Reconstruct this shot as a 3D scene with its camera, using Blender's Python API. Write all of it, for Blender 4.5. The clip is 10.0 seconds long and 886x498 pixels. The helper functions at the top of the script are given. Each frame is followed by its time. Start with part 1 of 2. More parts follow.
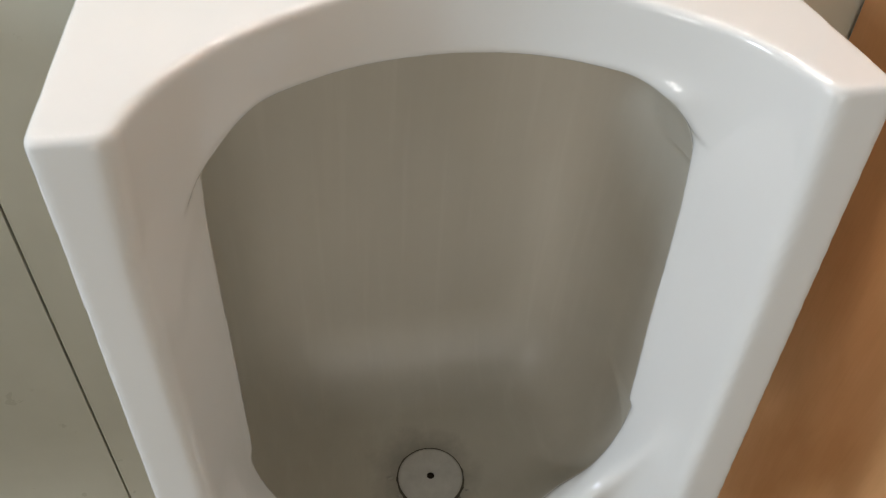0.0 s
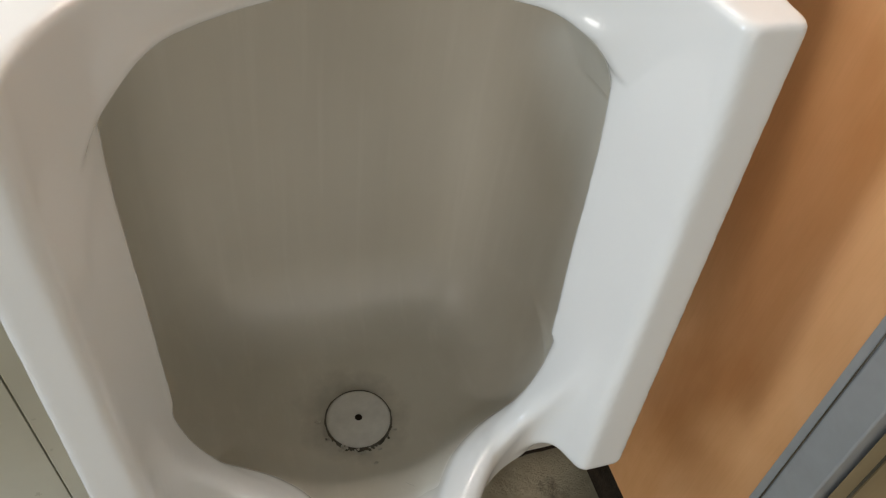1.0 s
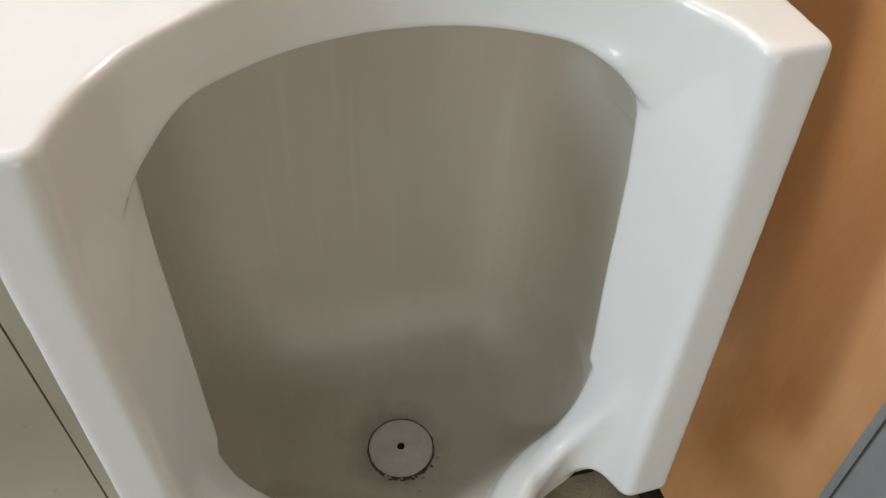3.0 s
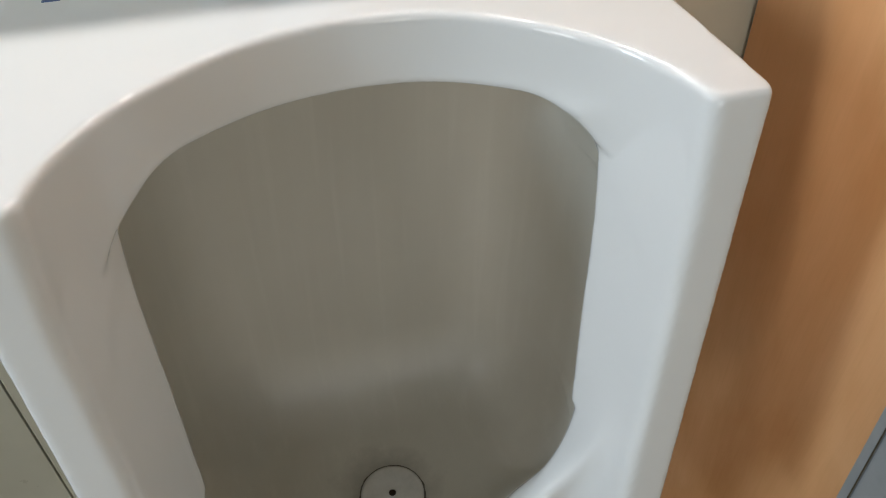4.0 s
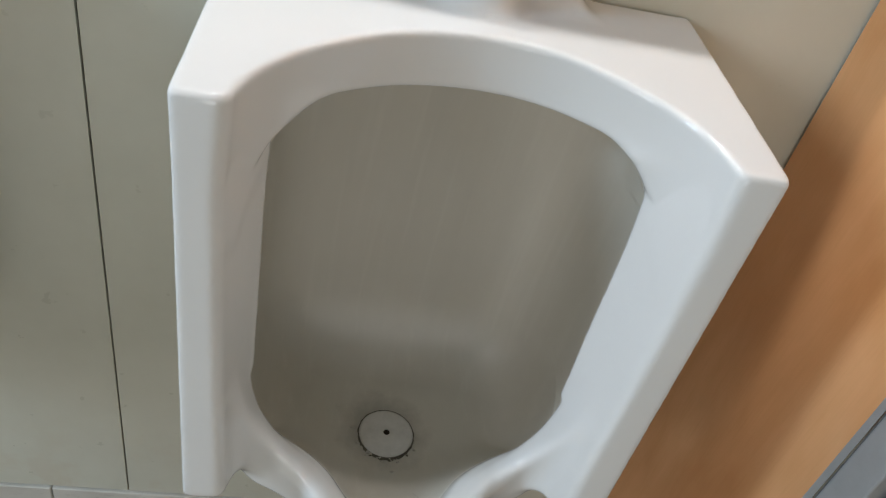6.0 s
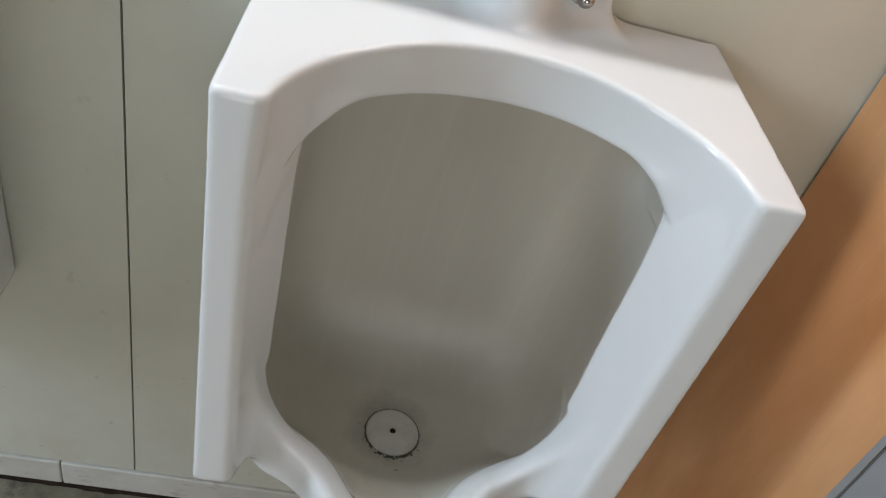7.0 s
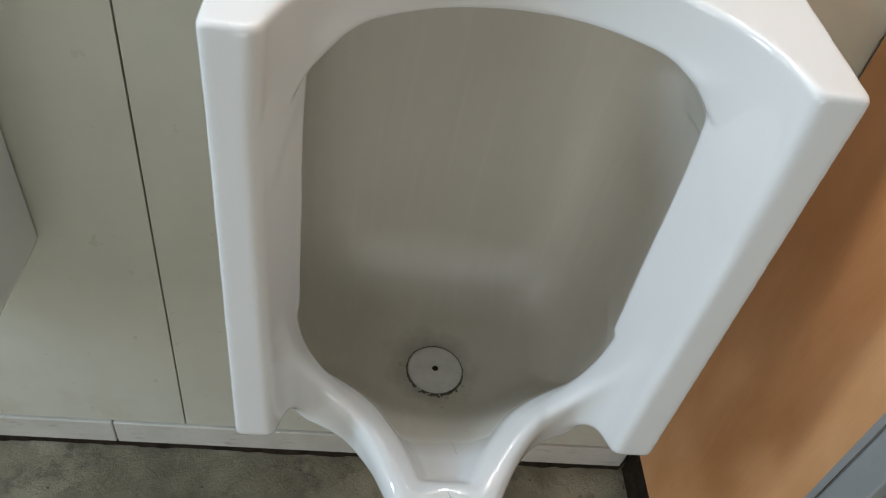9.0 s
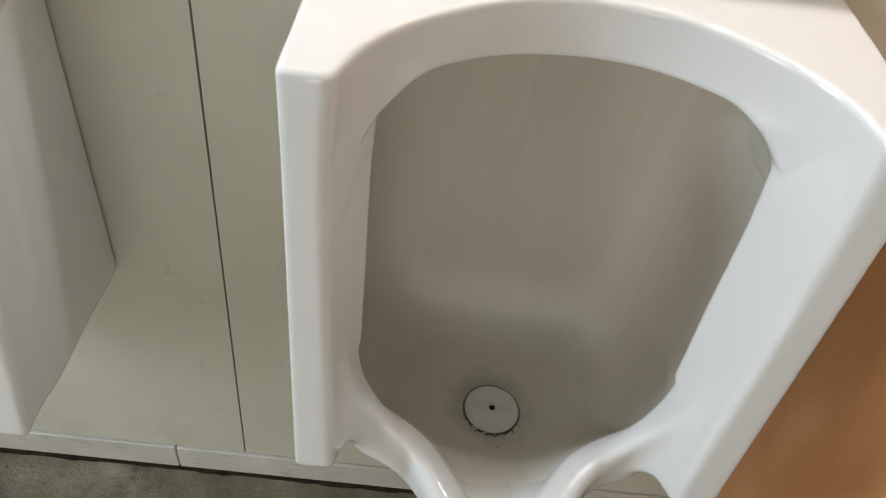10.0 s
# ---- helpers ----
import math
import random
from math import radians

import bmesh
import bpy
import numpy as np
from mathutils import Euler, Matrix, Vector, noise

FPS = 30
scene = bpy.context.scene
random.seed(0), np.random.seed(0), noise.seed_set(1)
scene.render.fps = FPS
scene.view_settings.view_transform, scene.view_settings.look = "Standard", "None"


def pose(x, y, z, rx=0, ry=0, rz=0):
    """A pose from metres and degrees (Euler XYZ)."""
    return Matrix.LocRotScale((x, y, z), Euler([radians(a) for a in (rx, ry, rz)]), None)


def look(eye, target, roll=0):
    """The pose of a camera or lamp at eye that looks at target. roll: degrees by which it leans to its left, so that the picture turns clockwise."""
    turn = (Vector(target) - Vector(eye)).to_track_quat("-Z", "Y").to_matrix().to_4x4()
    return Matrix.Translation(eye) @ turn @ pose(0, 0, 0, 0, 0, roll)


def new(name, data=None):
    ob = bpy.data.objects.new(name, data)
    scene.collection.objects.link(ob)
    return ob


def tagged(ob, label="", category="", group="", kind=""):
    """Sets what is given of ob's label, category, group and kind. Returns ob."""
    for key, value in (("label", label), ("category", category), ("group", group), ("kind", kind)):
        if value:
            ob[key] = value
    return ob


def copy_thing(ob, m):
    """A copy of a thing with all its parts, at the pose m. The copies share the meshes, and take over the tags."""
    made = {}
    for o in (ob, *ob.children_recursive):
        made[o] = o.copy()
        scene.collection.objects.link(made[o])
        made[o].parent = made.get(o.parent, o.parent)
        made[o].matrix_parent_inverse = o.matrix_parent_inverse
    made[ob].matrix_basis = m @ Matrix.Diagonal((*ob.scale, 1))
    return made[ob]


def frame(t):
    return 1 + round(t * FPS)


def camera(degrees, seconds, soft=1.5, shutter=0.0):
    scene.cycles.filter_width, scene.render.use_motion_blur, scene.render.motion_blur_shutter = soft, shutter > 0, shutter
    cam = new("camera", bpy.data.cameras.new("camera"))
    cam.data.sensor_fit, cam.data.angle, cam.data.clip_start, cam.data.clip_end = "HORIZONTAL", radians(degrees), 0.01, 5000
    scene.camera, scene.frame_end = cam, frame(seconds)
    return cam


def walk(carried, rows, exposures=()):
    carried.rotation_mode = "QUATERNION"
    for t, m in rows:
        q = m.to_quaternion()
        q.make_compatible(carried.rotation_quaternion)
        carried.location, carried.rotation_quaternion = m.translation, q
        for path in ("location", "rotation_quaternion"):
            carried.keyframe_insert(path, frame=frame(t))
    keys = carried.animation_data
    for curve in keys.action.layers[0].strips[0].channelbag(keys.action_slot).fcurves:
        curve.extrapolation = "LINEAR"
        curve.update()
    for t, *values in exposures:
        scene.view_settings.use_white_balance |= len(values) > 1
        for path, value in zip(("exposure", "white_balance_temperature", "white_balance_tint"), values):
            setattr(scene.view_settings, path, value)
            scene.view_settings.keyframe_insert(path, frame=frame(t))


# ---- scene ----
cam = camera(61.7, 10.0, soft=1.15)
PATH = [
    (0, (-0.088, -0.487, 1.088), (0.265, 0.942, -0.266), 4.6),
    (0.2, (-0.085, -0.478, 1.088), (0.412, 0.877, -0.296), 6.2),
    (0.5, (-0.088, -0.479, 1.081), (0.471, 0.767, -0.380), 9.8),
    (1, (-0.086, -0.477, 1.087), (0.454, 0.777, -0.375), 9.4),
    (1.5, (-0.084, -0.473, 1.094), (0.415, 0.794, -0.371), 6.8),
    (2, (-0.090, -0.473, 1.096), (0.416, 0.799, -0.362), 6.8),
    (3.3, (-0.078, -0.478, 1.099), (0.351, 0.865, -0.319), 3.0),
    (3.5, (-0.078, -0.484, 1.103), (0.381, 0.874, -0.292), 3.3),
    (4, (-0.06, -0.495, 1.108), (0.367, 0.922, -0.236), 1.0),
    (4.2, (-0.046, -0.5, 1.115), (0.327, 0.945, -0.217), 0.2),
    (4.5, (-0.063, -0.522, 1.125), (0.244, 1.036, -0.092), 1.1),
    (4.7, (-0.079, -0.546, 1.13), (0.152, 1.057, -0.043), 2.7),
    (5, (-0.089, -0.586, 1.135), (0.027, 1.011, -0.064), 3.0),
    (5.5, (-0.101, -0.601, 1.139), (0.075, 0.942, -0.121), 5.8),
    (5.7, (-0.105, -0.596, 1.144), (0.229, 0.876, -0.168), 13.1),
    (6.8, (-0.117, -0.605, 1.161), (0.235, 0.891, -0.118), 20.3),
    (7, (-0.118, -0.605, 1.161), (0.219, 0.876, -0.14), 19.6),
    (7.3, (-0.119, -0.605, 1.161), (0.217, 0.885, -0.131), 19.3),
    (7.5, (-0.117, -0.604, 1.161), (0.221, 0.884, -0.132), 18.8),
    (8, (-0.114, -0.598, 1.158), (0.231, 0.882, -0.142), 17.4),
    (8.5, (-0.113, -0.586, 1.153), (0.237, 0.859, -0.185), 16.7),
    (9, (-0.11, -0.578, 1.138), (0.169, 0.77, -0.314), 13.7),
    (9.3, (-0.11, -0.578, 1.137), (0.128, 0.745, -0.344), 12.3),
    (9.5, (-0.108, -0.583, 1.136), (0.106, 0.757, -0.333), 11.6),
    (10, (-0.113, -0.583, 1.146), (-0.001, 0.834, -0.26), 10.1),
]
walk(cam, [(t, look(eye, target, roll)) for t, eye, target, roll in PATH],
     exposures=[(0, -0.07, 6850, 13), (0.5, 0.0, 6850, 12), (2.0, 0.0, 6850, 12), (3.5, -0.05, 6700, 11), (4.6, -0.17, 6200, 9), (5.5, -0.08, 6350, 10),
                (7.5, -0.06, 6220, 12), (8.6, -0.05, 6250, 12), (9.1, 0.0, 6250, 9), (9.5, 0.1, 6500, 10), (10.0, 0.1, 6750, 12)])

# ---- light ----
world = bpy.data.worlds.new("sky")
scene.world = world
world.use_nodes = True
nt = world.node_tree
sky = nt.nodes.new("ShaderNodeTexSky")
sky.sky_type, sky.sun_disc = "NISHITA", False
sky.sun_elevation, sky.sun_rotation = radians(45), radians(150)
nt.links.new(sky.outputs[0], nt.nodes["Background"].inputs[0])
nt.nodes["Background"].inputs[1].default_value = 0.1


def area(name, m, sx, sy, power, color):
    la = bpy.data.lights.new(name, "AREA")
    la.shape, la.size, la.size_y, la.energy, la.color = "RECTANGLE", sx, sy, power, color
    ob = new(name, la)
    ob.matrix_world = m
    return ob


ROOM_L, ROOM_R, ROOM_F, ROOM_H = -2.4, 1.5, -2.6, 2.6
# daylight in the openings of the two west windows, then an added rear fill
area("window_light", look((ROOM_L + 0.03, -0.75, 1.75), (0.2, -0.34, 0.55)), 0.34, 0.85, 30, (0.64, 0.83, 1.0))
area("far_window_light", look((ROOM_L + 0.03, -2.15, 1.45), (0.2, -0.25, 0.65)), 0.48, 0.95, 14.5, (0.97, 0.975, 0.97))
# fill lamp added from the front, in an opening made for it
area("rear_window_light", look((-0.05, ROOM_F + 0.03, 0.95), (-0.15, 0.0, 0.75)), 1.0, 1.0, 9.8, (1.0, 0.95, 0.88))
# added strip in the high window's recess over the urinals, imitating its light
tube = Vector((-0.1, 0.107, 1.66))
askew = Matrix.Translation(tube) @ Matrix.Rotation(radians(-1.6), 4, "Z") @ Matrix.Translation(-tube)
area("tube_light", askew @ look(tube, (-0.1, -0.25, 0.75)), 1.3, 0.012, 7.4, (1.0, 0.96, 0.93))

# ---- materials ----


def mat(name, rough=0.5, metal=0.0):
    m = bpy.data.materials.new(name)
    m.use_nodes = True
    t = m.node_tree
    b = t.nodes["Principled BSDF"]
    b.inputs["Roughness"].default_value = rough
    b.inputs["Metallic"].default_value = metal
    return m, t, b


def add(t, kind, **kw):
    n = t.nodes.new(kind)
    for k, v in kw.items():
        n.inputs[k.replace("_", " ")].default_value = v
    return n


def coords(t, scale=(1, 1, 1)):
    g = t.nodes.new("ShaderNodeNewGeometry")
    m = t.nodes.new("ShaderNodeMapping")
    m.inputs["Scale"].default_value = scale
    t.links.new(g.outputs["Position"], m.inputs["Vector"])
    return m.outputs[0]


def fbm(t, vec, scale, detail=5.0, rough=0.6):
    n = add(t, "ShaderNodeTexNoise", Scale=scale, Detail=detail, Roughness=rough)
    t.links.new(vec, n.inputs["Vector"])
    return n.outputs["Fac"]


def ramp(t, fac, stops):
    r = t.nodes.new("ShaderNodeValToRGB")
    while len(r.color_ramp.elements) < len(stops):
        r.color_ramp.elements.new(0.5)
    for e, (p, c) in zip(r.color_ramp.elements, stops):
        e.position, e.color = p, (*c, 1) if len(c) == 3 else c
    t.links.new(fac, r.inputs[0])
    return r.outputs[0]


def mix(t, fac, a, b, mode="MIX"):
    n = t.nodes.new("ShaderNodeMix")
    n.data_type, n.blend_type = "RGBA", mode
    for sock, v in ((n.inputs[0], fac), (n.inputs[6], a), (n.inputs[7], b)):
        if isinstance(v, bpy.types.NodeSocket):
            t.links.new(v, sock)
        elif isinstance(v, (int, float)):
            sock.default_value = v
        else:
            sock.default_value = (*v, 1)
    return n.outputs[2]


def bump(t, b, height, strength, dist):
    n = add(t, "ShaderNodeBump", Strength=strength, Distance=dist)
    t.links.new(height, n.inputs["Height"])
    t.links.new(n.outputs[0], b.inputs["Normal"])


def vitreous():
    """Glazed china; an attribute masks the bowl, rough with scale and coloured darker as shade."""
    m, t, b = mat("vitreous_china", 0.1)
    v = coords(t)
    bowl_mask = t.nodes.new("ShaderNodeAttribute")
    bowl_mask.attribute_name = "scale_and_shade"
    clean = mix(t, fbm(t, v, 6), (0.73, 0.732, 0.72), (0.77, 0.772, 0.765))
    # the bowl's tan is darker than scale alone, standing in for its shade
    bowl_tone = mix(t, fbm(t, v, 7, 5), (0.505, 0.474, 0.402), (0.58, 0.55, 0.48))
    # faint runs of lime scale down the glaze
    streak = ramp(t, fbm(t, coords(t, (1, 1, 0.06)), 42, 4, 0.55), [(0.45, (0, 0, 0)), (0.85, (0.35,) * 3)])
    bowl_tone = mix(t, streak, bowl_tone, (0.48, 0.45, 0.39))
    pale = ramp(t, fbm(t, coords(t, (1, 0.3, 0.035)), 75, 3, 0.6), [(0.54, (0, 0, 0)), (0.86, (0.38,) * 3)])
    bowl_tone = mix(t, pale, bowl_tone, (0.66, 0.63, 0.56))
    # grey deposit spread round the drain
    off = t.nodes.new("ShaderNodeVectorMath")
    off.operation = "SUBTRACT"
    off.inputs[1].default_value = (-0.004, -0.149, 0.50)
    t.links.new(v, off.inputs[0])
    far = t.nodes.new("ShaderNodeVectorMath")
    far.operation = "LENGTH"
    t.links.new(off.outputs[0], far.inputs[0])
    wob = t.nodes.new("ShaderNodeMath")
    wob.operation = "MULTIPLY_ADD"
    t.links.new(fbm(t, v, 38, 5, 0.65), wob.inputs[0])
    wob.inputs[1].default_value = 0.045
    t.links.new(far.outputs["Value"], wob.inputs[2])
    halo = ramp(t, wob.outputs[0], [(0.050, (0.62,) * 3), (0.074, (0, 0, 0))])
    bowl_tone = mix(t, halo, bowl_tone, (0.27, 0.25, 0.215))
    t.links.new(mix(t, bowl_mask.outputs["Fac"], clean, bowl_tone), b.inputs["Base Color"])
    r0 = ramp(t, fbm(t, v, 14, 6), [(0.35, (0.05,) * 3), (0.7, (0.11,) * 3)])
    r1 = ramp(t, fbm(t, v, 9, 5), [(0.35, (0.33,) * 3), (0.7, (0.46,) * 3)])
    t.links.new(mix(t, bowl_mask.outputs["Fac"], r0, r1), b.inputs["Roughness"])
    b.inputs["IOR"].default_value = 1.52
    bump(t, b, fbm(t, v, 19, 3, 0.45), 0.055, 0.006)
    return m


def wall_tile():
    m, t, b = mat("olive_grey_wall_tile", 0.32)
    v = coords(t)
    c = ramp(t, fbm(t, v, 5, 7), [(0.3, (0.600, 0.592, 0.497)), (0.7, (0.670, 0.662, 0.567))])
    # dried splashes low down
    z = t.nodes.new("ShaderNodeSeparateXYZ")
    t.links.new(v, z.inputs[0])
    low = t.nodes.new("ShaderNodeMapRange")
    low.inputs[1].default_value, low.inputs[2].default_value, low.inputs[3].default_value, low.inputs[4].default_value = 0.06, 0.26, 0.75, 0.0
    t.links.new(z.outputs[2], low.inputs[0])
    spl = ramp(t, fbm(t, v, 13, 6, 0.65), [(0.5, (0, 0, 0)), (0.62, (1, 1, 1))])
    f = mix(t, 1.0, spl, low.outputs[0], "MULTIPLY")
    c = mix(t, f, c, (0.60, 0.555, 0.45))
    t.links.new(c, b.inputs["Base Color"])
    t.links.new(ramp(t, fbm(t, v, 30, 5), [(0.3, (0.26,) * 3), (0.7, (0.40,) * 3)]), b.inputs["Roughness"])
    bump(t, b, fbm(t, v, 160, 3), 0.05, 0.001)
    return m


def skirting_mat():
    m, t, b = mat("white_skirting_tile", 0.35)
    v = coords(t)
    c = ramp(t, fbm(t, v, 9, 6), [(0.3, (0.56, 0.535, 0.475)), (0.7, (0.70, 0.675, 0.615))])
    g = ramp(t, fbm(t, coords(t, (1, 1, 3)), 22, 6, 0.7), [(0.56, (0, 0, 0)), (0.72, (0.7, 0.7, 0.7))])
    c = mix(t, g, c, (0.33, 0.29, 0.23))
    t.links.new(c, b.inputs["Base Color"])
    bump(t, b, fbm(t, v, 60, 4), 0.08, 0.002)
    return m


def concrete():
    m, t, b = mat("stained_cement_floor", 0.75)
    v = coords(t)
    c = ramp(t, fbm(t, v, 4.5, 9, 0.62), [(0.3, (0.105, 0.085, 0.052)), (0.5, (0.275, 0.238, 0.160)), (0.7, (0.50, 0.440, 0.315))])
    blot = ramp(t, fbm(t, v, 11, 8, 0.7), [(0.36, (1, 1, 1)), (0.47, (0, 0, 0))])
    c = mix(t, blot, c, (0.145, 0.125, 0.092))
    vo = add(t, "ShaderNodeTexVoronoi", Scale=75.0)
    t.links.new(v, vo.inputs["Vector"])
    dots = ramp(t, vo.outputs["Distance"], [(0.10, (1, 1, 1)), (0.16, (0, 0, 0))])
    dots = mix(t, 1.0, dots, ramp(t, fbm(t, v, 17, 4), [(0.52, (0, 0, 0)), (0.6, (1, 1, 1))]), "MULTIPLY")
    c = mix(t, dots, c, (0.05, 0.045, 0.04))
    t.links.new(c, b.inputs["Base Color"])
    t.links.new(ramp(t, fbm(t, v, 8, 5), [(0.35, (0.5,) * 3), (0.7, (0.9,) * 3)]), b.inputs["Roughness"])
    bump(t, b, fbm(t, v, 70, 9, 0.75), 0.9, 0.008)
    return m


def laminate(name, dark, light, rough=0.34):
    m, t, b = mat(name, rough)
    v = coords(t, (1, 2.0, 0.8))
    d = t.nodes.new("ShaderNodeVectorMath")
    d.operation = "MULTIPLY_ADD"
    n = add(t, "ShaderNodeTexNoise", Scale=3.0, Detail=3.0)
    t.links.new(v, n.inputs["Vector"])
    t.links.new(n.outputs["Color"], d.inputs[0])
    d.inputs[1].default_value = (0.25, 0.25, 0.25)
    t.links.new(v, d.inputs[2])
    broad = fbm(t, d.outputs[0], 5, 4, 0.5)
    fine = fbm(t, coords(t, (1, 30, 1.2)), 14, 6, 0.65)
    c = ramp(t, broad, [(0.32, dark), (0.68, light)])
    c = mix(t, ramp(t, fine, [(0.45, (0, 0, 0)), (0.8, (0.10,) * 3)]), c, tuple(x * 0.62 for x in dark))
    t.links.new(c, b.inputs["Base Color"])
    t.links.new(ramp(t, fine, [(0.3, (rough - 0.06,) * 3), (0.7, (rough + 0.08,) * 3)]), b.inputs["Roughness"])
    bump(t, b, fine, 0.05, 0.001)
    return m


def plain(name, c, rough, metal=0.0, var=0.12, scale=12.0, rel=0.0):
    m, t, b = mat(name, rough, metal)
    v = coords(t)
    t.links.new(ramp(t, fbm(t, v, scale, 6), [(0.3, tuple(x * (1 - var) for x in c)), (0.7, tuple(min(1, x * (1 + var)) for x in c))]), b.inputs["Base Color"])
    if rel:
        bump(t, b, fbm(t, v, scale * 6, 5), rel, 0.002)
    return m


CHINA = vitreous()
TILE = wall_tile()
SKIRT = skirting_mat()
CEMENT = concrete()
WOOD = laminate("beech_laminate", (0.66, 0.305, 0.115), (0.82, 0.445, 0.215))
DOOR = laminate("brown_laminate", (0.22, 0.15, 0.075), (0.30, 0.21, 0.11))
ALU = plain("satin_aluminium", (0.50, 0.53, 0.56), 0.42, 0.55, 0.05, 40)
CHROME = plain("chrome", (0.44, 0.43, 0.42), 0.16, 1.0, 0.06, 60)
GROUT = plain("dark_grout", (0.21, 0.20, 0.17), 0.9, 0, 0.3, 60, 0.3)
GRIME_AND_GAP = plain("black_grime_and_gap", (0.030, 0.021, 0.014), 0.8, 0, 0.5, 60, 0.6)
COVER = plain("white_drain_cover", (0.60, 0.585, 0.55), 0.25, 0, 0.09, 70)
SCALE = plain("lime_scale", (0.10, 0.09, 0.07), 0.8, 0, 0.5, 90, 0.4)
FLAKE = plain("pale_lime_crust", (0.42, 0.40, 0.35), 0.55, 0, 0.1, 200, 0.3)
PLASTER = plain("cream_plaster", (0.48, 0.455, 0.40), 0.8, 0, 0.06, 4, 0.05)
GRIME_AND_GAP.node_tree.nodes["Principled BSDF"].inputs["Specular IOR Level"].default_value = 0.1
WHITE = plain("white_paint", (0.66, 0.655, 0.63), 0.6, 0, 0.03, 5)
BLUE = plain("blue_print", (0.02, 0.07, 0.22), 0.3)
GREYPRINT = plain("grey_print", (0.22, 0.23, 0.26), 0.3)


# ---- mesh helpers ----
def part(name, bm, material, parent=None, label=""):
    me = bpy.data.meshes.new(name)
    bm.normal_update()
    bm.to_mesh(me)
    bm.free()
    me.materials.append(material)
    ob = new(name, me)
    if parent:
        ob.parent = parent
    return tagged(ob, label)


def slab(x0, x1, y0, y1, z0, z1, bevel=0.0, bm=None):
    bm = bm or bmesh.new()
    m = Matrix.Translation(((x0 + x1) / 2, (y0 + y1) / 2, (z0 + z1) / 2)) @ Matrix.Diagonal((x1 - x0, y1 - y0, z1 - z0, 1))
    r = bmesh.ops.create_cube(bm, size=1, matrix=m)
    if bevel:
        es = list({e for v in r["verts"] for e in v.link_edges})
        bmesh.ops.bevel(bm, geom=es, offset=bevel, segments=2, affect="EDGES", profile=0.5)
    return bm


def lathe(profile, m, n=32):
    """A turned solid: profile rows of radius and height, about the local z axis."""
    bm = bmesh.new()
    rings = []
    for r, h in profile:
        rings.append([bm.verts.new(m @ Vector((r * math.cos(a), r * math.sin(a), h))) for a in (2 * math.pi * k / n for k in range(n))] if r > 1e-6 else [bm.verts.new(m @ Vector((0, 0, h)))])
    for a, b in zip(rings[:-1], rings[1:]):
        for k in range(n):
            q = [a[k % len(a)], a[(k + 1) % len(a)], b[(k + 1) % len(b)], b[k % len(b)]]
            q = list(dict.fromkeys(q))
            if len(q) > 2:
                bm.faces.new(q)
    bmesh.ops.recalc_face_normals(bm, faces=bm.faces)
    for f in bm.faces:
        f.smooth = True
    return bm


# ---- the room ----
def structure(name, bm, material, label, category):
    return tagged(part(name, bm, material), label, category, kind="structure")


structure("floor", slab(ROOM_L - 0.1, ROOM_R + 0.1, ROOM_F - 0.1, 0.17, -0.1, 0.0), CEMENT, "stained grey cement floor with dark spots", "floor")
structure("ceiling", slab(ROOM_L - 0.1, ROOM_R + 0.1, ROOM_F - 0.1, 0.17, ROOM_H, ROOM_H + 0.1), WHITE, "plain white painted ceiling of the washroom", "ceiling")
SILL = 1.215
wall_n = structure("wall_north", slab(ROOM_L, ROOM_R, 0.012, 0.17, 0.0, SILL), GROUT, "washroom wall faced with large olive-grey tiles", "wall")
bm = slab(ROOM_L, -2.0, 0.0, 0.17, SILL, ROOM_H)
slab(0.34, ROOM_R, 0.0, 0.17, SILL, ROOM_H, bm=bm)
slab(-2.0, 0.34, 0.0, 0.17, 2.32, ROOM_H, bm=bm)
structure("wall_north_upper", bm, PLASTER, "plastered wall round the high window", "wall")
# unseen wall; its opening is made up for the added fill lamp
bm = slab(ROOM_L, -0.56, ROOM_F - 0.1, ROOM_F, 0.0, ROOM_H)
slab(0.46, ROOM_R, ROOM_F - 0.1, ROOM_F, 0.0, ROOM_H, bm=bm)
slab(-0.56, 0.46, ROOM_F - 0.1, ROOM_F, 0.0, 0.44, bm=bm)
slab(-0.56, 0.46, ROOM_F - 0.1, ROOM_F, 1.46, ROOM_H, bm=bm)
structure("wall_south", bm, PLASTER, "plain cream plastered washroom wall with an added opening", "wall")
structure("wall_east", slab(ROOM_R, ROOM_R + 0.1, ROOM_F - 0.1, 0.17, 0.0, ROOM_H), PLASTER, "plain cream plastered side wall", "wall")
bm = slab(ROOM_L - 0.1, ROOM_L, ROOM_F - 0.1, -2.40, 0.0, ROOM_H)
slab(ROOM_L - 0.1, ROOM_L, -1.90, -0.94, 0.0, ROOM_H, bm=bm)
slab(ROOM_L - 0.1, ROOM_L, -0.56, 0.17, 0.0, ROOM_H, bm=bm)
for y0, y1, z0, z1 in ((-2.40, -1.90, 1.05, 2.05), (-0.94, -0.56, 1.3, 2.2)):
    slab(ROOM_L - 0.1, ROOM_L, y0, y1, 0.0, z0, bm=bm)
    slab(ROOM_L - 0.1, ROOM_L, y0, y1, z1, ROOM_H, bm=bm)
structure("wall_west", bm, PLASTER, "plain cream plastered wall with two windows", "wall")

# ---- urinal ----
H = 0.002


def smin(a, b, k):
    h = np.clip(0.5 + 0.5 * (b - a) / k, 0, 1)
    return b + (a - b) * h - k * h * (1 - h)


def smax(a, b, k):
    return -smin(-a, -b, k)


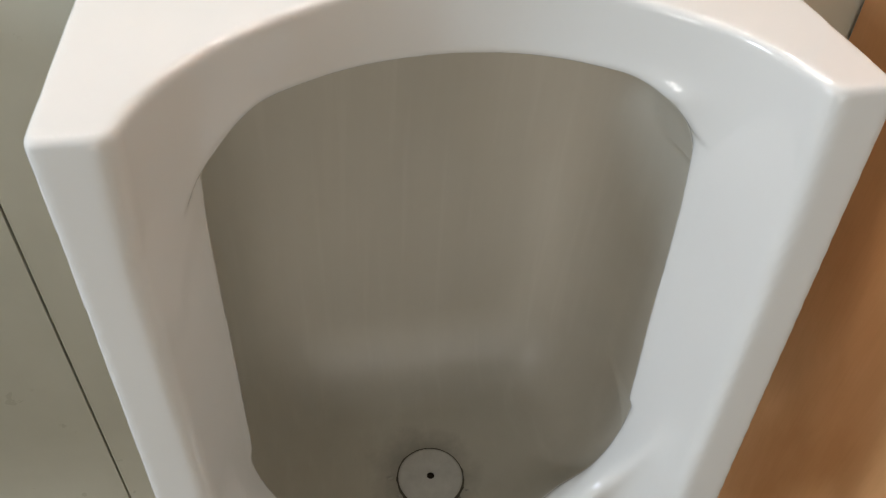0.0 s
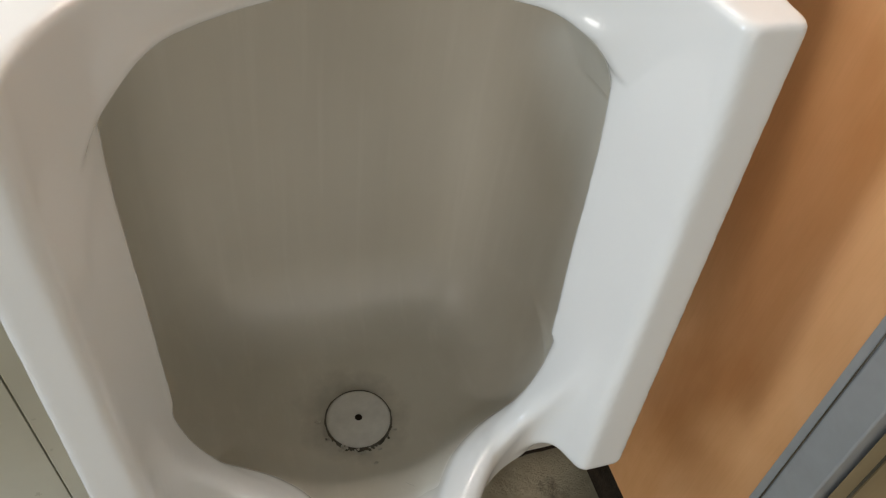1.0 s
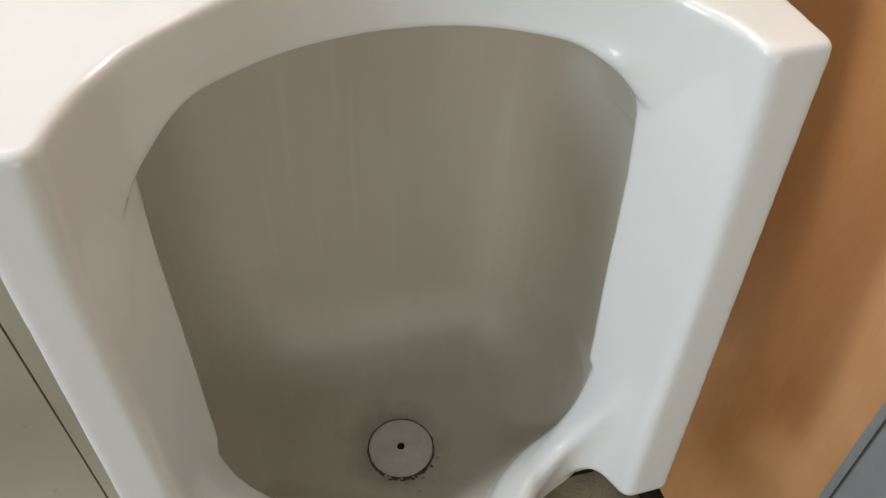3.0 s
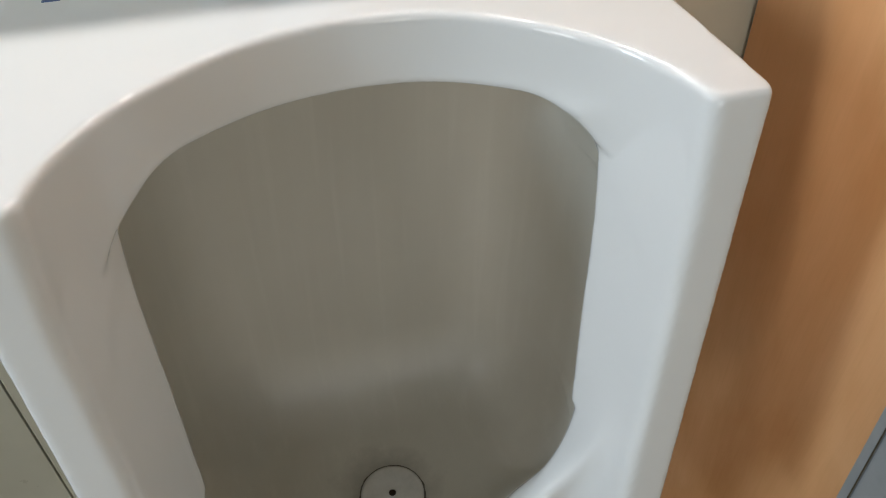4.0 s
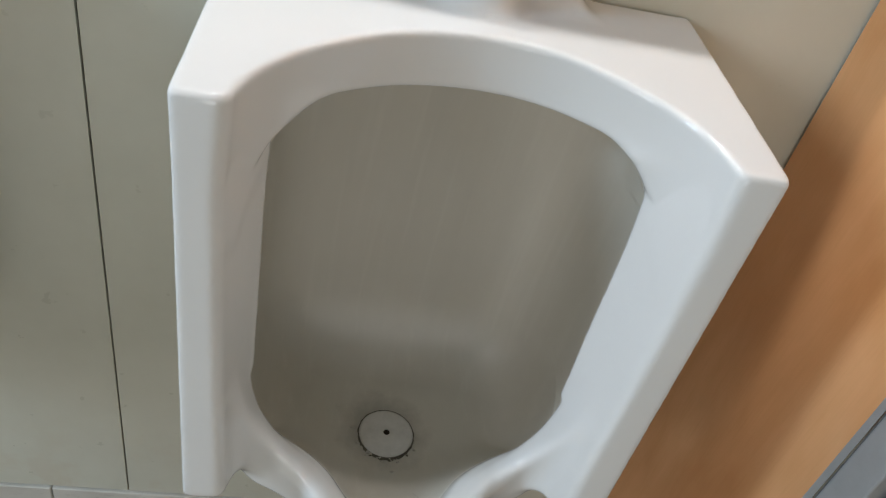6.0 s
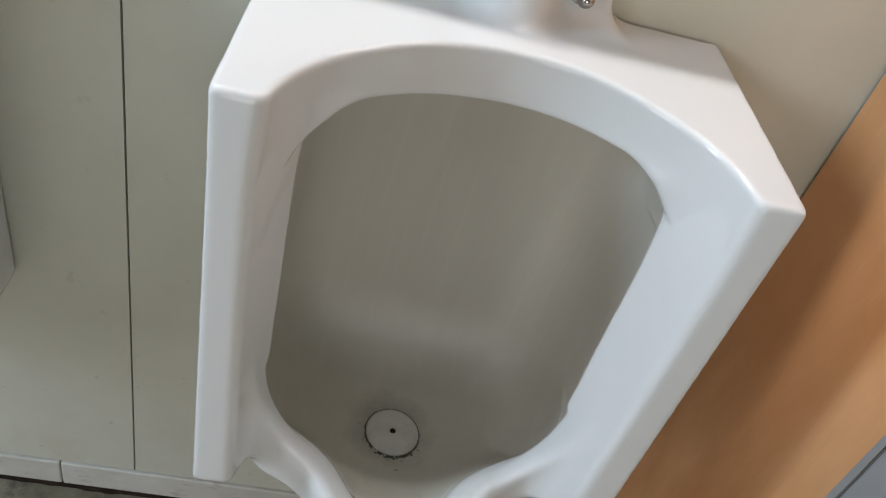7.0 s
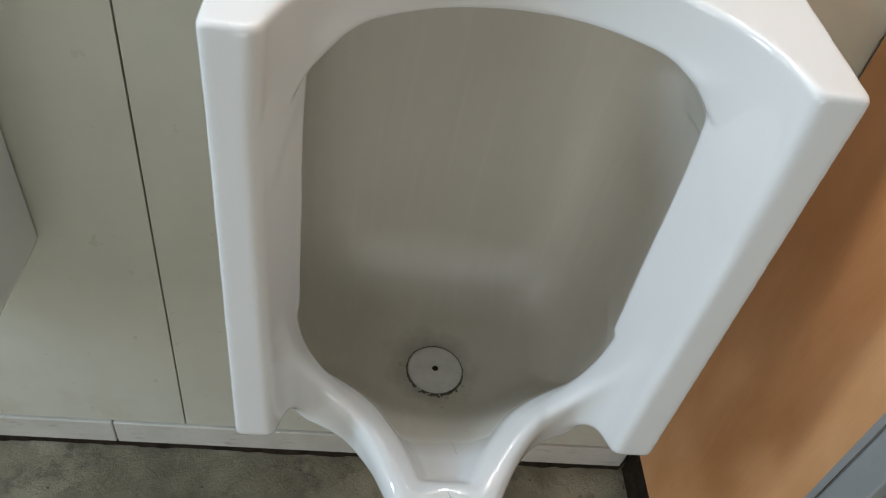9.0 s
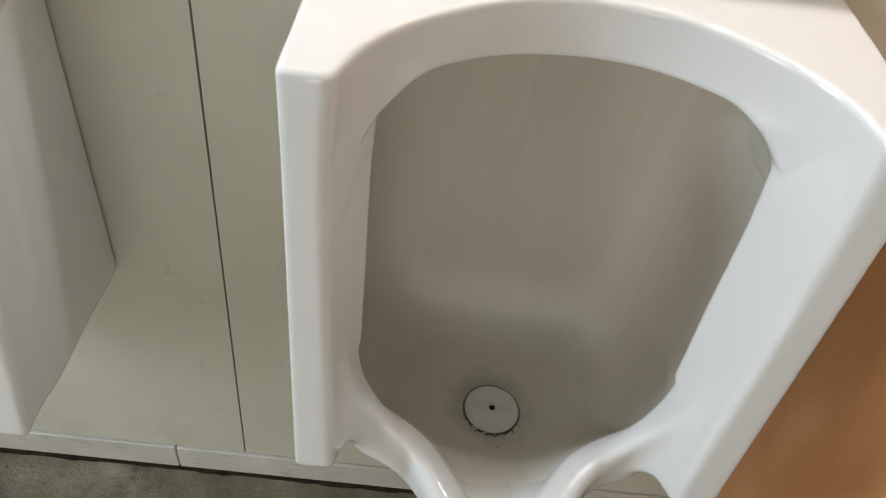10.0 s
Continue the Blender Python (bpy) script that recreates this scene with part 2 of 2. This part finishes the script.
def poly2d(px, py, X, Y):
    """Signed distance of the points to the closed outline, below zero inside."""
    d = np.full(X.shape, 1e9)
    inside = np.zeros(X.shape, bool)
    n = len(px)
    for i in range(n):
        ax, ay, bx, by = px[i], py[i], px[(i + 1) % n], py[(i + 1) % n]
        ex, ey = bx - ax, by - ay
        u = np.clip(((X - ax) * ex + (Y - ay) * ey) / (ex * ex + ey * ey + 1e-12), 0, 1)
        d = np.minimum(d, np.hypot(X - ax - u * ex, Y - ay - u * ey))
        cross = ((ay > Y) != (by > Y)) & (X < (bx - ax) * (Y - ay) / (by - ay + 1e-15) + ax)
        inside ^= cross
    return np.where(inside, -d, d)


def round_poly(px, py, times=2):
    """Chaikin's corner cutting of a closed outline."""
    p = np.column_stack([px, py])
    for _ in range(times):
        q = np.roll(p, -1, 0)
        p = np.column_stack([0.75 * p + 0.25 * q, 0.25 * p + 0.75 * q]).reshape(-1, 2)
    return p[:, 0], p[:, 1]


def even_curve(px, py, n=360, window=27):
    """An open line resampled at even steps and smoothed."""
    run = np.r_[0, np.cumsum(np.hypot(np.diff(px), np.diff(py)))]
    w = np.hanning(window) / np.hanning(window).sum()
    at = np.linspace(0, run[-1], n)
    out = []
    for c in (px, py):
        q = np.pad(np.interp(at, run, c), window // 2, mode="reflect", reflect_type="odd")
        out.append(np.convolve(q, w, "valid"))
    return out


def basin_outline():
    """The basin's inside in plan, from the spout at the front to the back."""
    cx = np.array([0.022, 0.0255, 0.030, 0.041, 0.062, 0.080, 0.098, 0.117, 0.132, 0.142, 0.149, 0.155, 0.157, 0.151, 0.138, 0.115, 0.08])
    cy = np.array([-0.299, -0.297, -0.284, -0.261, -0.231, -0.217, -0.2075, -0.2015, -0.198, -0.192, -0.178, -0.15, -0.115, -0.085, -0.058, -0.036, -0.026])
    return round_poly(np.r_[cx, -cx[::-1]], np.r_[cy, cy[::-1]], 3)


def chamber_outline():
    """The wider hollow behind the opening's edge."""
    cx = np.array([0.157, 0.160, 0.160, 0.157, 0.151, 0.138, 0.115, 0.08])
    cy = np.array([-0.24, -0.19, -0.15, -0.115, -0.085, -0.058, -0.036, -0.026])
    return round_poly(np.r_[cx, -cx[::-1]], np.r_[cy, cy[::-1]], 3)


def china_field():
    xs, ys, zs = np.arange(-0.21, 0.2101, H), np.arange(-0.345, 0.0101, H), np.arange(0.44, 1.035, H)
    X2, Y2 = np.meshgrid(xs, ys, indexing="ij")
    A2 = np.abs(X2)
    X, Y, Z = A2[:, :, None], Y2[:, :, None], zs[None, None, :]
    down = (0.914 - Z)
    yf = -0.221 - 0.140 * down                       # leaning front of the two arms
    xo = 0.2005 - 0.042 * down + 0.0018 * np.sign(X2)[:, :, None]                        # outer faces
    xi = 0.1681 - 0.053 * down                       # inner front edges
    yr = np.interp(Z, [0.56, 0.60, 0.65, 0.70, 0.75, 0.80, 0.84], [-0.198, -0.195, -0.187, -0.179, -0.172, -0.165, -0.157])
    top = 0.9145 + 0.053 * (Y + 0.221) + 0.012 * X2[:, :, None]
    tap = 0.235 + 0.42 * np.clip(Z - 0.60, 0, 0.25)     # inner faces close in towards the basin
    flare = np.clip((-0.150 - Y) / 0.02, 0, 1)           # the arch runs out on to the arms in front
    soffit = 0.873 - (0.050 + 0.015 * flare) * (1 - np.sqrt(1 - np.clip((X - 0.100) / (0.0465 + 0.008 * flare), 0, 0.995) ** 2))
    # arms
    back_x = 0.150 + 0.0425 * np.clip((Z - 0.855) / 0.05, 0, 1)
    side = xo - (xo - back_x) * np.clip((Y - yf) / -yf, 0, 1)
    arm = smax(X - side, (xi - tap * (Y - yf)) - X, 0.008)
    arm = smax(arm, yf - Y, 0.008)
    arm = smax(arm, Y - (yr + 0.075), 0.01)
    foot = 0.553 - 0.275 * (Y + 0.271)
    arm = smax(arm, foot - Z, 0.010)
    flank = smax(smax(X - side, side - 0.024 - X, 0.004), np.maximum(foot - Z, yf + 0.03 - Y), 0.010)
    arm = np.minimum(arm, flank)
    # top plate with its bowed front edge
    ex = np.array([0, 0.03, 0.05, 0.07, 0.09, 0.108, 0.122, 0.134, 0.144, 0.152, 0.158, 0.1615, 0.163, 0.164])
    ey = -np.array([0.0920, 0.0950, 0.0998, 0.108, 0.1200, 0.1330, 0.1445, 0.1570, 0.1700, 0.184, 0.198, 0.210, 0.222, 0.26])
    bx, by = even_curve(np.r_[-ex[:0:-1], ex], np.r_[ey[:0:-1], ey])
    px = np.r_[bx, 0.30, 0.30, -0.30, -0.30]
    py = np.r_[by, -0.26, 0.05, 0.05, -0.26]
    u = np.clip((0.11 - px) / 0.19, 0, 1)
    py = py - 0.008 * u * u * (3 - 2 * u) * (py < -0.05)
    plate2 = poly2d(px, py, X2, Y2)[:, :, None]
    plate = smax(plate2, soffit - Z, 0.004)
    plate = smax(plate, X - side, 0.008)
    plate = smax(plate, yf - Y, 0.010)
    # outer hull of the basin
    hx = np.array([0.150, 0.164, 0.175, 0.176, 0.162, 0.140, 0.112, 0.088, 0.068, 0.054, 0.048, 0.038, 0.020])
    hy = np.array([0.02, -0.08, -0.165, -0.20, -0.217, -0.223, -0.229, -0.243, -0.270, -0.298, -0.313, -0.323, -0.327])
    hx, hy = round_poly(np.r_[hx, -hx[::-1]], np.r_[hy, hy[::-1]], 3)
    hull2 = poly2d(hx, hy, X2, Y2)[:, :, None]
    bot = 0.474 + 0.115 * np.maximum(-Y, 0) - 0.02 * np.clip(1 - (X / 0.13) ** 2, 0, 1) * np.clip(1 - ((Y + 0.14) / 0.14) ** 2, 0, 1)
    # inside of the basin
    cav2 = poly2d(*basin_outline(), X2, Y2)
    d_in = np.maximum(-cav2, 0)
    run = np.arange(-0.03, 0.2, 0.001)
    rise_x = np.interp(np.abs(run), [0, 0.025, 0.062, 0.095, 0.112, 0.130, 0.138, 0.150], [0.534, 0.535, 0.540, 0.546, 0.560, 0.583, 0.600, 0.630])
    blur = np.hanning(23) / np.hanning(23).sum()
    rim_z = np.interp(A2, run[11:-11], np.convolve(rise_x, blur, "valid"))
    crest = 0.7 * np.interp(A2, [0, 0.04, 0.085], [0.0, 0.35, 1.0]) * np.clip(cav2, 0, 0.03)
    lip = (rim_z + crest + 0.005)[:, :, None]
    hull = smax(smax(hull2, bot - Z, 0.014), foot - 1.6 * np.maximum(0.160 - X, 0) - Z, 0.030)
    back = smax(smax(hull, (yr + 0.012) - Y, 0.01), Z - 0.864, 0.01)
    hull = np.minimum(smax(hull, (Z - lip) * 0.85, 0.028), back)
    r_dr = np.hypot(X2, Y2 + 0.152)
    rise, reach = np.interp(Y2, [-0.30, -0.24, -0.19], [0.020, 0.027, 0.040]), np.interp(Y2, [-0.30, -0.24, -0.19], [0.014, 0.03, 0.062])
    bowl = 0.494 + rise * np.clip(1 - d_in / reach, 0, 1) ** 2.2 + 0.10 * np.clip(r_dr - 0.035, 0, None)
    bowl = bowl + 0.20 * np.clip(-Y2 - 0.19, 0, 1)
    bowl = bowl[:, :, None]
    soft = np.interp(Y2, [-0.24, -0.18], [0.02, 0.038])[:, :, None]
    lower = smax(smax(cav2[:, :, None], bowl - Z, soft), Z - 0.635, 0.01)
    upper2 = poly2d(*chamber_outline(), X2, Y2)[:, :, None]
    upper2 = upper2 + 0.005 * np.clip((Z - 0.72) / 0.10, 0, 1)
    upper = smax(smax(upper2, bowl - Z, soft), (yr + 0.001) - Y, 0.003)
    vault = 0.8735 - 0.054 * (1 - np.sqrt(1 - np.clip((X - 0.098) / 0.0515, 0, 0.995) ** 2))
    upper = smax(smax(upper, Z - vault, 0.012), 0.588 - Z, 0.02)
    # throat between the arms, so that their inner faces run through to the basin
    throat = smax(X - (xi - tap * (Y - yf)) + 0.004, Y - (yr + 0.004), 0.006)
    throat = smax(throat, (lip + 0.006) - Z, 0.014)
    throat = smax(throat, 0.008 - plate, 0.030)
    body = smin(np.minimum(arm, plate), hull, 0.026)
    body = smax(body, X - side, 0.006)                # flat flanks, back to the wall
    body = smax(body, Z - top, 0.005)
    # neck with the inlet, on the wall
    neck = smax(X - 0.080, -0.022 - Y, 0.008)
    neck = smax(neck, Z - 1.022, 0.01)
    neck = smax(neck, 0.88 - Z, 0.01)
    tube = smax(np.hypot(X, Y + 0.027) - 0.029, np.maximum(0.88 - Z, Z - 1.018), 0.008)
    body = smin(body, smin(neck, tube, 0.022), 0.028)
    body = smax(body, -np.minimum(lower, smin(upper, throat, 0.006)), 0.010)
    body = smax(body, Y + 0.003, 0.003)
    return xs, ys, zs, np.broadcast_to(body, (len(xs), len(ys), len(zs)))


def surface(xs, ys, zs, F):
    """Surface nets: one vertex in each cell that the surface crosses."""
    nx, ny, nz = F.shape
    neg = F < 0
    s = np.zeros((nx - 1, ny - 1, nz - 1), np.int8)
    for i in (0, 1):
        for j in (0, 1):
            for k in (0, 1):
                s += neg[i:nx - 1 + i, j:ny - 1 + j, k:nz - 1 + k]
    cell = np.argwhere((s > 0) & (s < 8))
    ids = np.full(s.shape, -1, np.int64)
    ids[tuple(cell.T)] = np.arange(len(cell))
    acc, cnt = np.zeros((len(cell), 3)), np.zeros(len(cell))
    corners = [(i, j, k) for i in (0, 1) for j in (0, 1) for k in (0, 1)]
    for a in corners:
        for b in corners:
            if sum(b) - sum(a) == 1 and all(q >= p for p, q in zip(a, b)):
                fa, fb = F[tuple((cell + a).T)], F[tuple((cell + b).T)]
                hit = (fa < 0) != (fb < 0)
                u = np.where(hit, fa / np.where(hit, fa - fb, 1), 0)
                acc += np.where(hit[:, None], np.array(a) + u[:, None] * (np.array(b) - np.array(a)), 0)
                cnt += hit
    co = (cell + acc / cnt[:, None]) * H + (xs[0], ys[0], zs[0])
    quads = []
    for ax in range(3):
        o = [p for p in range(3) if p != ax]
        lo = [slice(1, -1)] * 3
        lo[ax] = slice(0, -1)
        hi = list(lo)
        hi[ax] = slice(1, None)
        na, nb = neg[tuple(lo)], neg[tuple(hi)]
        for flip, where in ((False, na & ~nb), (True, ~na & nb)):
            e = np.argwhere(where)
            e[:, o[0]] += 1
            e[:, o[1]] += 1
            ring = []
            for du, dv in ((0, 0), (1, 0), (1, 1), (0, 1)):
                c = e.copy()
                c[:, o[0]] -= 1 - du
                c[:, o[1]] -= 1 - dv
                ring.append(ids[tuple(c.T)])
            q = np.column_stack(ring)
            quads.append(q[:, ::-1] if flip != (ax == 1) else q)
    quads = np.vstack(quads)
    # even the net out a little, keeping its size
    for lam in (0.5, -0.51) * 7:
        tot, num = np.zeros_like(co), np.zeros(len(co))
        for p in range(4):
            for q in (quads[:, (p + 1) % 4], quads[:, (p - 1) % 4]):
                for c in range(3):
                    tot[:, c] += np.bincount(quads[:, p], co[q, c], len(co))
                num += np.bincount(quads[:, p], minlength=len(co))
        co = co + lam * (tot / np.maximum(num, 1)[:, None] - co)
    return co, quads


def china_mesh():
    co, quads = surface(*china_field())
    me = bpy.data.meshes.new("china_body")
    me.vertices.add(len(co))
    me.vertices.foreach_set("co", co.ravel())
    me.loops.add(quads.size)
    me.loops.foreach_set("vertex_index", quads.ravel())
    me.polygons.add(len(quads))
    me.polygons.foreach_set("loop_start", np.arange(0, quads.size, 4))
    me.update(calc_edges=True)
    me.polygons.foreach_set("use_smooth", np.ones(len(quads), bool))
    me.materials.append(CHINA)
    # mask of the basin's inside, behind the opening's edge: lime scale and painted shade
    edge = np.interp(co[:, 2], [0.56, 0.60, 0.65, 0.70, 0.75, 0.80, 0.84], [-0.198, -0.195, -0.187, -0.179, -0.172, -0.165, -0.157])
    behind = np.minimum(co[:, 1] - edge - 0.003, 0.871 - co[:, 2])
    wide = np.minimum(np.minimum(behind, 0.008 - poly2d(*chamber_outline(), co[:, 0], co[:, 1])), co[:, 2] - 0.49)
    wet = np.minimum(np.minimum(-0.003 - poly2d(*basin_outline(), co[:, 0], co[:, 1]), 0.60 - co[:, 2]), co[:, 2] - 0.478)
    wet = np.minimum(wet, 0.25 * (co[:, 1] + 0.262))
    bowl_mask = me.attributes.new("scale_and_shade", "FLOAT", "POINT")
    bowl_mask.data.foreach_set("value", np.clip(np.maximum(wide, wet) / 0.007, 0, 1).astype(np.float32))
    me.validate()
    return me


def urinal():
    base = tagged(new("urinal"), "white vitreous china urinal hung on the tiled wall", "urinal", "urinals on the wall")
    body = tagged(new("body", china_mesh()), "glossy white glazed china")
    body.parent = base
    hit, p, _, _ = body.ray_cast((0.036, -0.152, 0.70), (0, 0, -1))
    at = Matrix.Translation((0, -0.152, p.z - 0.0016))
    ring = bmesh.new()
    loops = []
    for k in range(96):
        a = 2 * math.pi * k / 96
        d = Vector((math.cos(a), math.sin(a), 0))
        r = 0.0300 + 0.0007 * noise.noise(d * 6) + max(0.0, -d.y - 0.2) * 0.0045 * max(0.0, 0.25 + noise.noise(d * 13))
        loops.append([ring.verts.new(at @ (d * q + Vector((0, 0, h)))) for q, h in ((0.024, 0.0022), (0.0292, 0.0026), (r, 0.0014), (r + 0.0003, -0.001))])
    for a, b in zip(loops, loops[1:] + loops[:1]):
        for k in range(3):
            ring.faces.new((a[k], a[k + 1], b[k + 1], b[k]))
    part("drain_rim", ring, SCALE, base, "dark scale ring round the drain")
    cover = part("drain_cover", lathe([(0.0034, 0.0052), (0.0100, 0.0050), (0.0200, 0.0044), (0.0262, 0.0036), (0.0284, 0.0026), (0.0287, 0.0012), (0.0034, 0.0012), (0.0034, 0.0052)], at, 48), COVER, base, "white round drain cover with a centre hole")
    part("drain_hole", lathe([(0.0, 0.0047), (0.0031, 0.0047), (0.0031, 0.0026), (0.0, 0.0026)], at, 16), GRIME_AND_GAP, cover)
    for k, (ang, rad, size) in enumerate(((-95, 0.0325, 0.0032), (-70, 0.0345, 0.0022), (-128, 0.0335, 0.0026), (-30, 0.034, 0.002), (172, 0.036, 0.003), (-83, 0.046, 0.0024))):
        x, y = rad * math.cos(radians(ang)), -0.152 + rad * math.sin(radians(ang))
        hit, p, _, _ = body.ray_cast((x, y, 0.70), (0, 0, -1))
        fl = lathe([(0.0, -0.0004), (size, -0.0004), (size * 0.8, 0.0005), (size * 0.35, 0.0009), (0.0, 0.0009)], Matrix.Identity(4), 14)
        for v in fl.verts:
            v.co.x *= 1 + 0.5 * noise.noise(v.co * 700 + Vector((k, 0, 0)))
            v.co.y *= 0.6 + 0.5 * noise.noise(v.co * 700 + Vector((0, k, 3)))
            v.co += Vector((x, y, p.z))
        part("scale_flake", fl, FLAKE, base, "pale crust of lime scale")
    crumbs = random.Random(7)
    for k in range(26):
        ang = radians(-92 + crumbs.gauss(0, 34))
        rad, size = 0.0292 + abs(crumbs.gauss(0, 0.0016)), crumbs.uniform(0.0007, 0.0019)
        x, y = rad * math.cos(ang), -0.152 + rad * math.sin(ang)
        hit, p, _, _ = body.ray_cast((x, y, 0.70), (0, 0, -1))
        cr = bmesh.new()
        bmesh.ops.create_icosphere(cr, subdivisions=1, radius=size)
        for v in cr.verts:
            v.co *= 1 + 0.7 * noise.noise(v.co * 900 + Vector((k, 0, 0)))
            v.co.z *= 0.7
            v.co += Vector((x, y, p.z + 0.0008))
        part("crust_crumb", cr, SCALE if k % 3 else FLAKE, base)
    # added black box bridging the gap to the wall, which it keeps dark
    part("wall_gasket", slab(-0.135, 0.135, -0.006, -0.0003, 0.50, 0.90), GRIME_AND_GAP, base, "dark filler added in the gap between china and wall")
    for x in (-0.053, 0.053):
        m = pose(x, -0.0215, 0.949, 90, 0, 0)
        b = part("bolt", lathe([(0.0, 0.003), (0.0065, 0.003), (0.0075, 0.006), (0.0078, 0.012), (0.0072, 0.0165), (0.0052, 0.0205), (0.0025, 0.0225), (0.0, 0.023)], m), CHROME, base, "domed chrome fixing bolt")
        part("washer", lathe([(0.0, 0.0), (0.0114, 0.0), (0.0116, 0.0015), (0.0106, 0.0030), (0.0085, 0.0038), (0.0, 0.0036)], m), CHROME, b)
    mark = slab(-0.166, -0.156, -0.0350, -0.0305, 0.9205, 0.92285)
    part("maker_mark", mark, BLUE, base, "small blue printed mark")
    part("maker_lettering", slab(-0.1545, -0.144, -0.0320, -0.0305, 0.9205, 0.9231), GREYPRINT, base, "small grey printed bar")
    return base


first = urinal()
second = copy_thing(first, pose(-0.588, 0, 0))
second["label"] = "white china urinal seen from its side"

# hairline cracks and scratches in the glaze of the first urinal
glaze = first.children[0]
for name, pts in (("glaze_crack", ((0.000, -0.303), (0.002, -0.306), (0.005, -0.311), (0.007, -0.317))),
                  ("glaze_scratch", ((0.010, -0.238), (0.013, -0.246), (0.015, -0.256))),
                  ("glaze_scratch", ((0.024, -0.224), (0.030, -0.231)))):
    bm = bmesh.new()
    rail = []
    for k in range(len(pts) * 4 - 3):
        a, b, u = pts[k // 4], pts[min(k // 4 + 1, len(pts) - 1)], (k % 4) / 4
        x, y = a[0] + (b[0] - a[0]) * u, a[1] + (b[1] - a[1]) * u
        x += 0.0006 * noise.noise(Vector((x * 300, y * 300, 1)))
        w = (0.00022 if name == "glaze_crack" else 0.00035) * math.sin(math.pi * (k + 0.6) / (len(pts) * 4 - 2.2))
        row = []
        for off in (-w, w):
            hit, p, n, _ = glaze.ray_cast((x + off, y, 0.70), (0, 0, -1))
            row.append(bm.verts.new((x + off, y, (p.z if hit else 0.53) + 0.0004)))
        rail.append(row)
    for a, b in zip(rail[:-1], rail[1:]):
        bm.faces.new((a[0], b[0], b[1], a[1]))
    part(name, bm, SCALE if name == "glaze_crack" else FLAKE, first, "fine dark line in the glaze")

# ---- cubicle side next to the urinal ----
XP = 0.352


def leaning(bm):
    """The cubicle side is out of plumb: its head leans over towards the urinal."""
    for v in bm.verts:
        v.co.x -= 0.060 * (v.co.z - 0.87)
        v.co.y *= 1 - 0.15 * (v.co.z - 0.62)
    return bm


panel = tagged(new("partition_panel"), "beech laminate cubicle partition beside the urinal", "partition")
part("board", leaning(slab(XP, XP + 0.02, -0.270, -0.004, 0.10, 2.05, 0.0015)), WOOD, panel, "orange beech laminate board")
part("wall_channel", leaning(slab(XP + 0.003, XP + 0.017, -0.0035, -0.0005, 0.10, 2.05)), ALU, panel)
post = tagged(new("aluminium_post"), "grey satin aluminium post edging the cubicle partition", "post")
bm = slab(XP - 0.006, XP + 0.030, -0.2770, -0.2685, 0.0, 2.1, 0.0015)
slab(XP - 0.003, XP + 0.030, -0.2790, -0.2760, 0.0, 2.1, bm=bm)
slab(XP - 0.006, XP + 0.030, -0.3130, -0.2785, 0.0, 2.1, 0.002, bm=bm)
part("profile", leaning(bm), ALU, post)
part("edge_strip", leaning(slab(XP - 0.0075, XP - 0.0045, -0.2795, -0.2780, 0.0, 2.1)), CHROME, post, "bright thin seam")
door = tagged(new("cubicle_door"), "brown laminate cubicle door beyond the post", "door")
part("leaf", leaning(slab(XP + 0.008, XP + 0.030, -1.0, -0.316, 0.15, 2.0, 0.0015)), DOOR, door)
part("edge_band", leaning(slab(XP + 0.005, XP + 0.009, -0.3310, -0.3285, 0.15, 2.0)), CHROME, door, "thin bright edging")
# added black block, standing in for the dark gap under the board
tagged(part("plinth", slab(0.408, 0.44, -1.0, -0.001, 0.0, 0.13, 0.002), GRIME_AND_GAP), "dark block added in the gap under the cubicle partition", "plinth", kind="structure")

# ---- unseen housing added for the stand-in strip in the recess ----
lamp = tagged(new("tube_lamp"), "unseen white housing added behind the stand-in strip light", "lamp")
part("housing", slab(-0.78, 0.335, 0.138, 0.153, SILL, 1.70, 0.003), WHITE, lamp)
part("cap", slab(-0.78, 0.335, 0.085, 0.138, 1.685, 1.70, 0.003), WHITE, lamp)

# ---- tiles and skirting ----
for x0 in (-2.716, -1.916, -1.116, -0.316, 0.484, 1.284):
    a, c = max(x0 + 0.0010, ROOM_L), min(x0 + 0.7990, ROOM_R)
    part("tile", slab(a, c, 0.0, 0.012, 0.0715, SILL, 0.0006), TILE, wall_n)
skirt = tagged(new("baseboard"), "white tile skirting along the foot of the wall", "baseboard", kind="structure")
for x0 in (-2.223, -1.623, -1.023, -0.423, 0.177):
    a, c = max(x0 + 0.001, ROOM_L), min(x0 + 0.599, 0.400)
    part("skirting_tile", slab(a, c, -0.004, 0.012, 0.012, 0.0690, 0.002), SKIRT, skirt)
tagged(part("skirting_gap", slab(ROOM_L, 0.405, 0.0, 0.012, 0.0005, 0.0125), GRIME_AND_GAP), "black grimy gap under the skirting", "gap", kind="structure")
bm = bmesh.new()
rows = []
x = ROOM_L
while x < 0.405:
    w = 0.0028 + 0.004 * noise.noise(Vector((x * 9, 0.3, 0))) + 0.004 * noise.noise(Vector((x * 41, 2.3, 0)))
    rows.append([bm.verts.new((x, y, z)) for y, z in ((0.0, 0.010), (-0.001 - 0.4 * max(w, 0.002), 0.0065), (-0.002 - max(w, 0.002), 0.0008))])
    x += 0.006
for a, b in zip(rows[:-1], rows[1:]):
    for k in (0, 1):
        bm.faces.new((a[k], a[k + 1], b[k + 1], b[k]))
tagged(part("grime_line", bm, GRIME_AND_GAP), "black dirt gathered where skirting meets floor", "dirt", kind="structure")
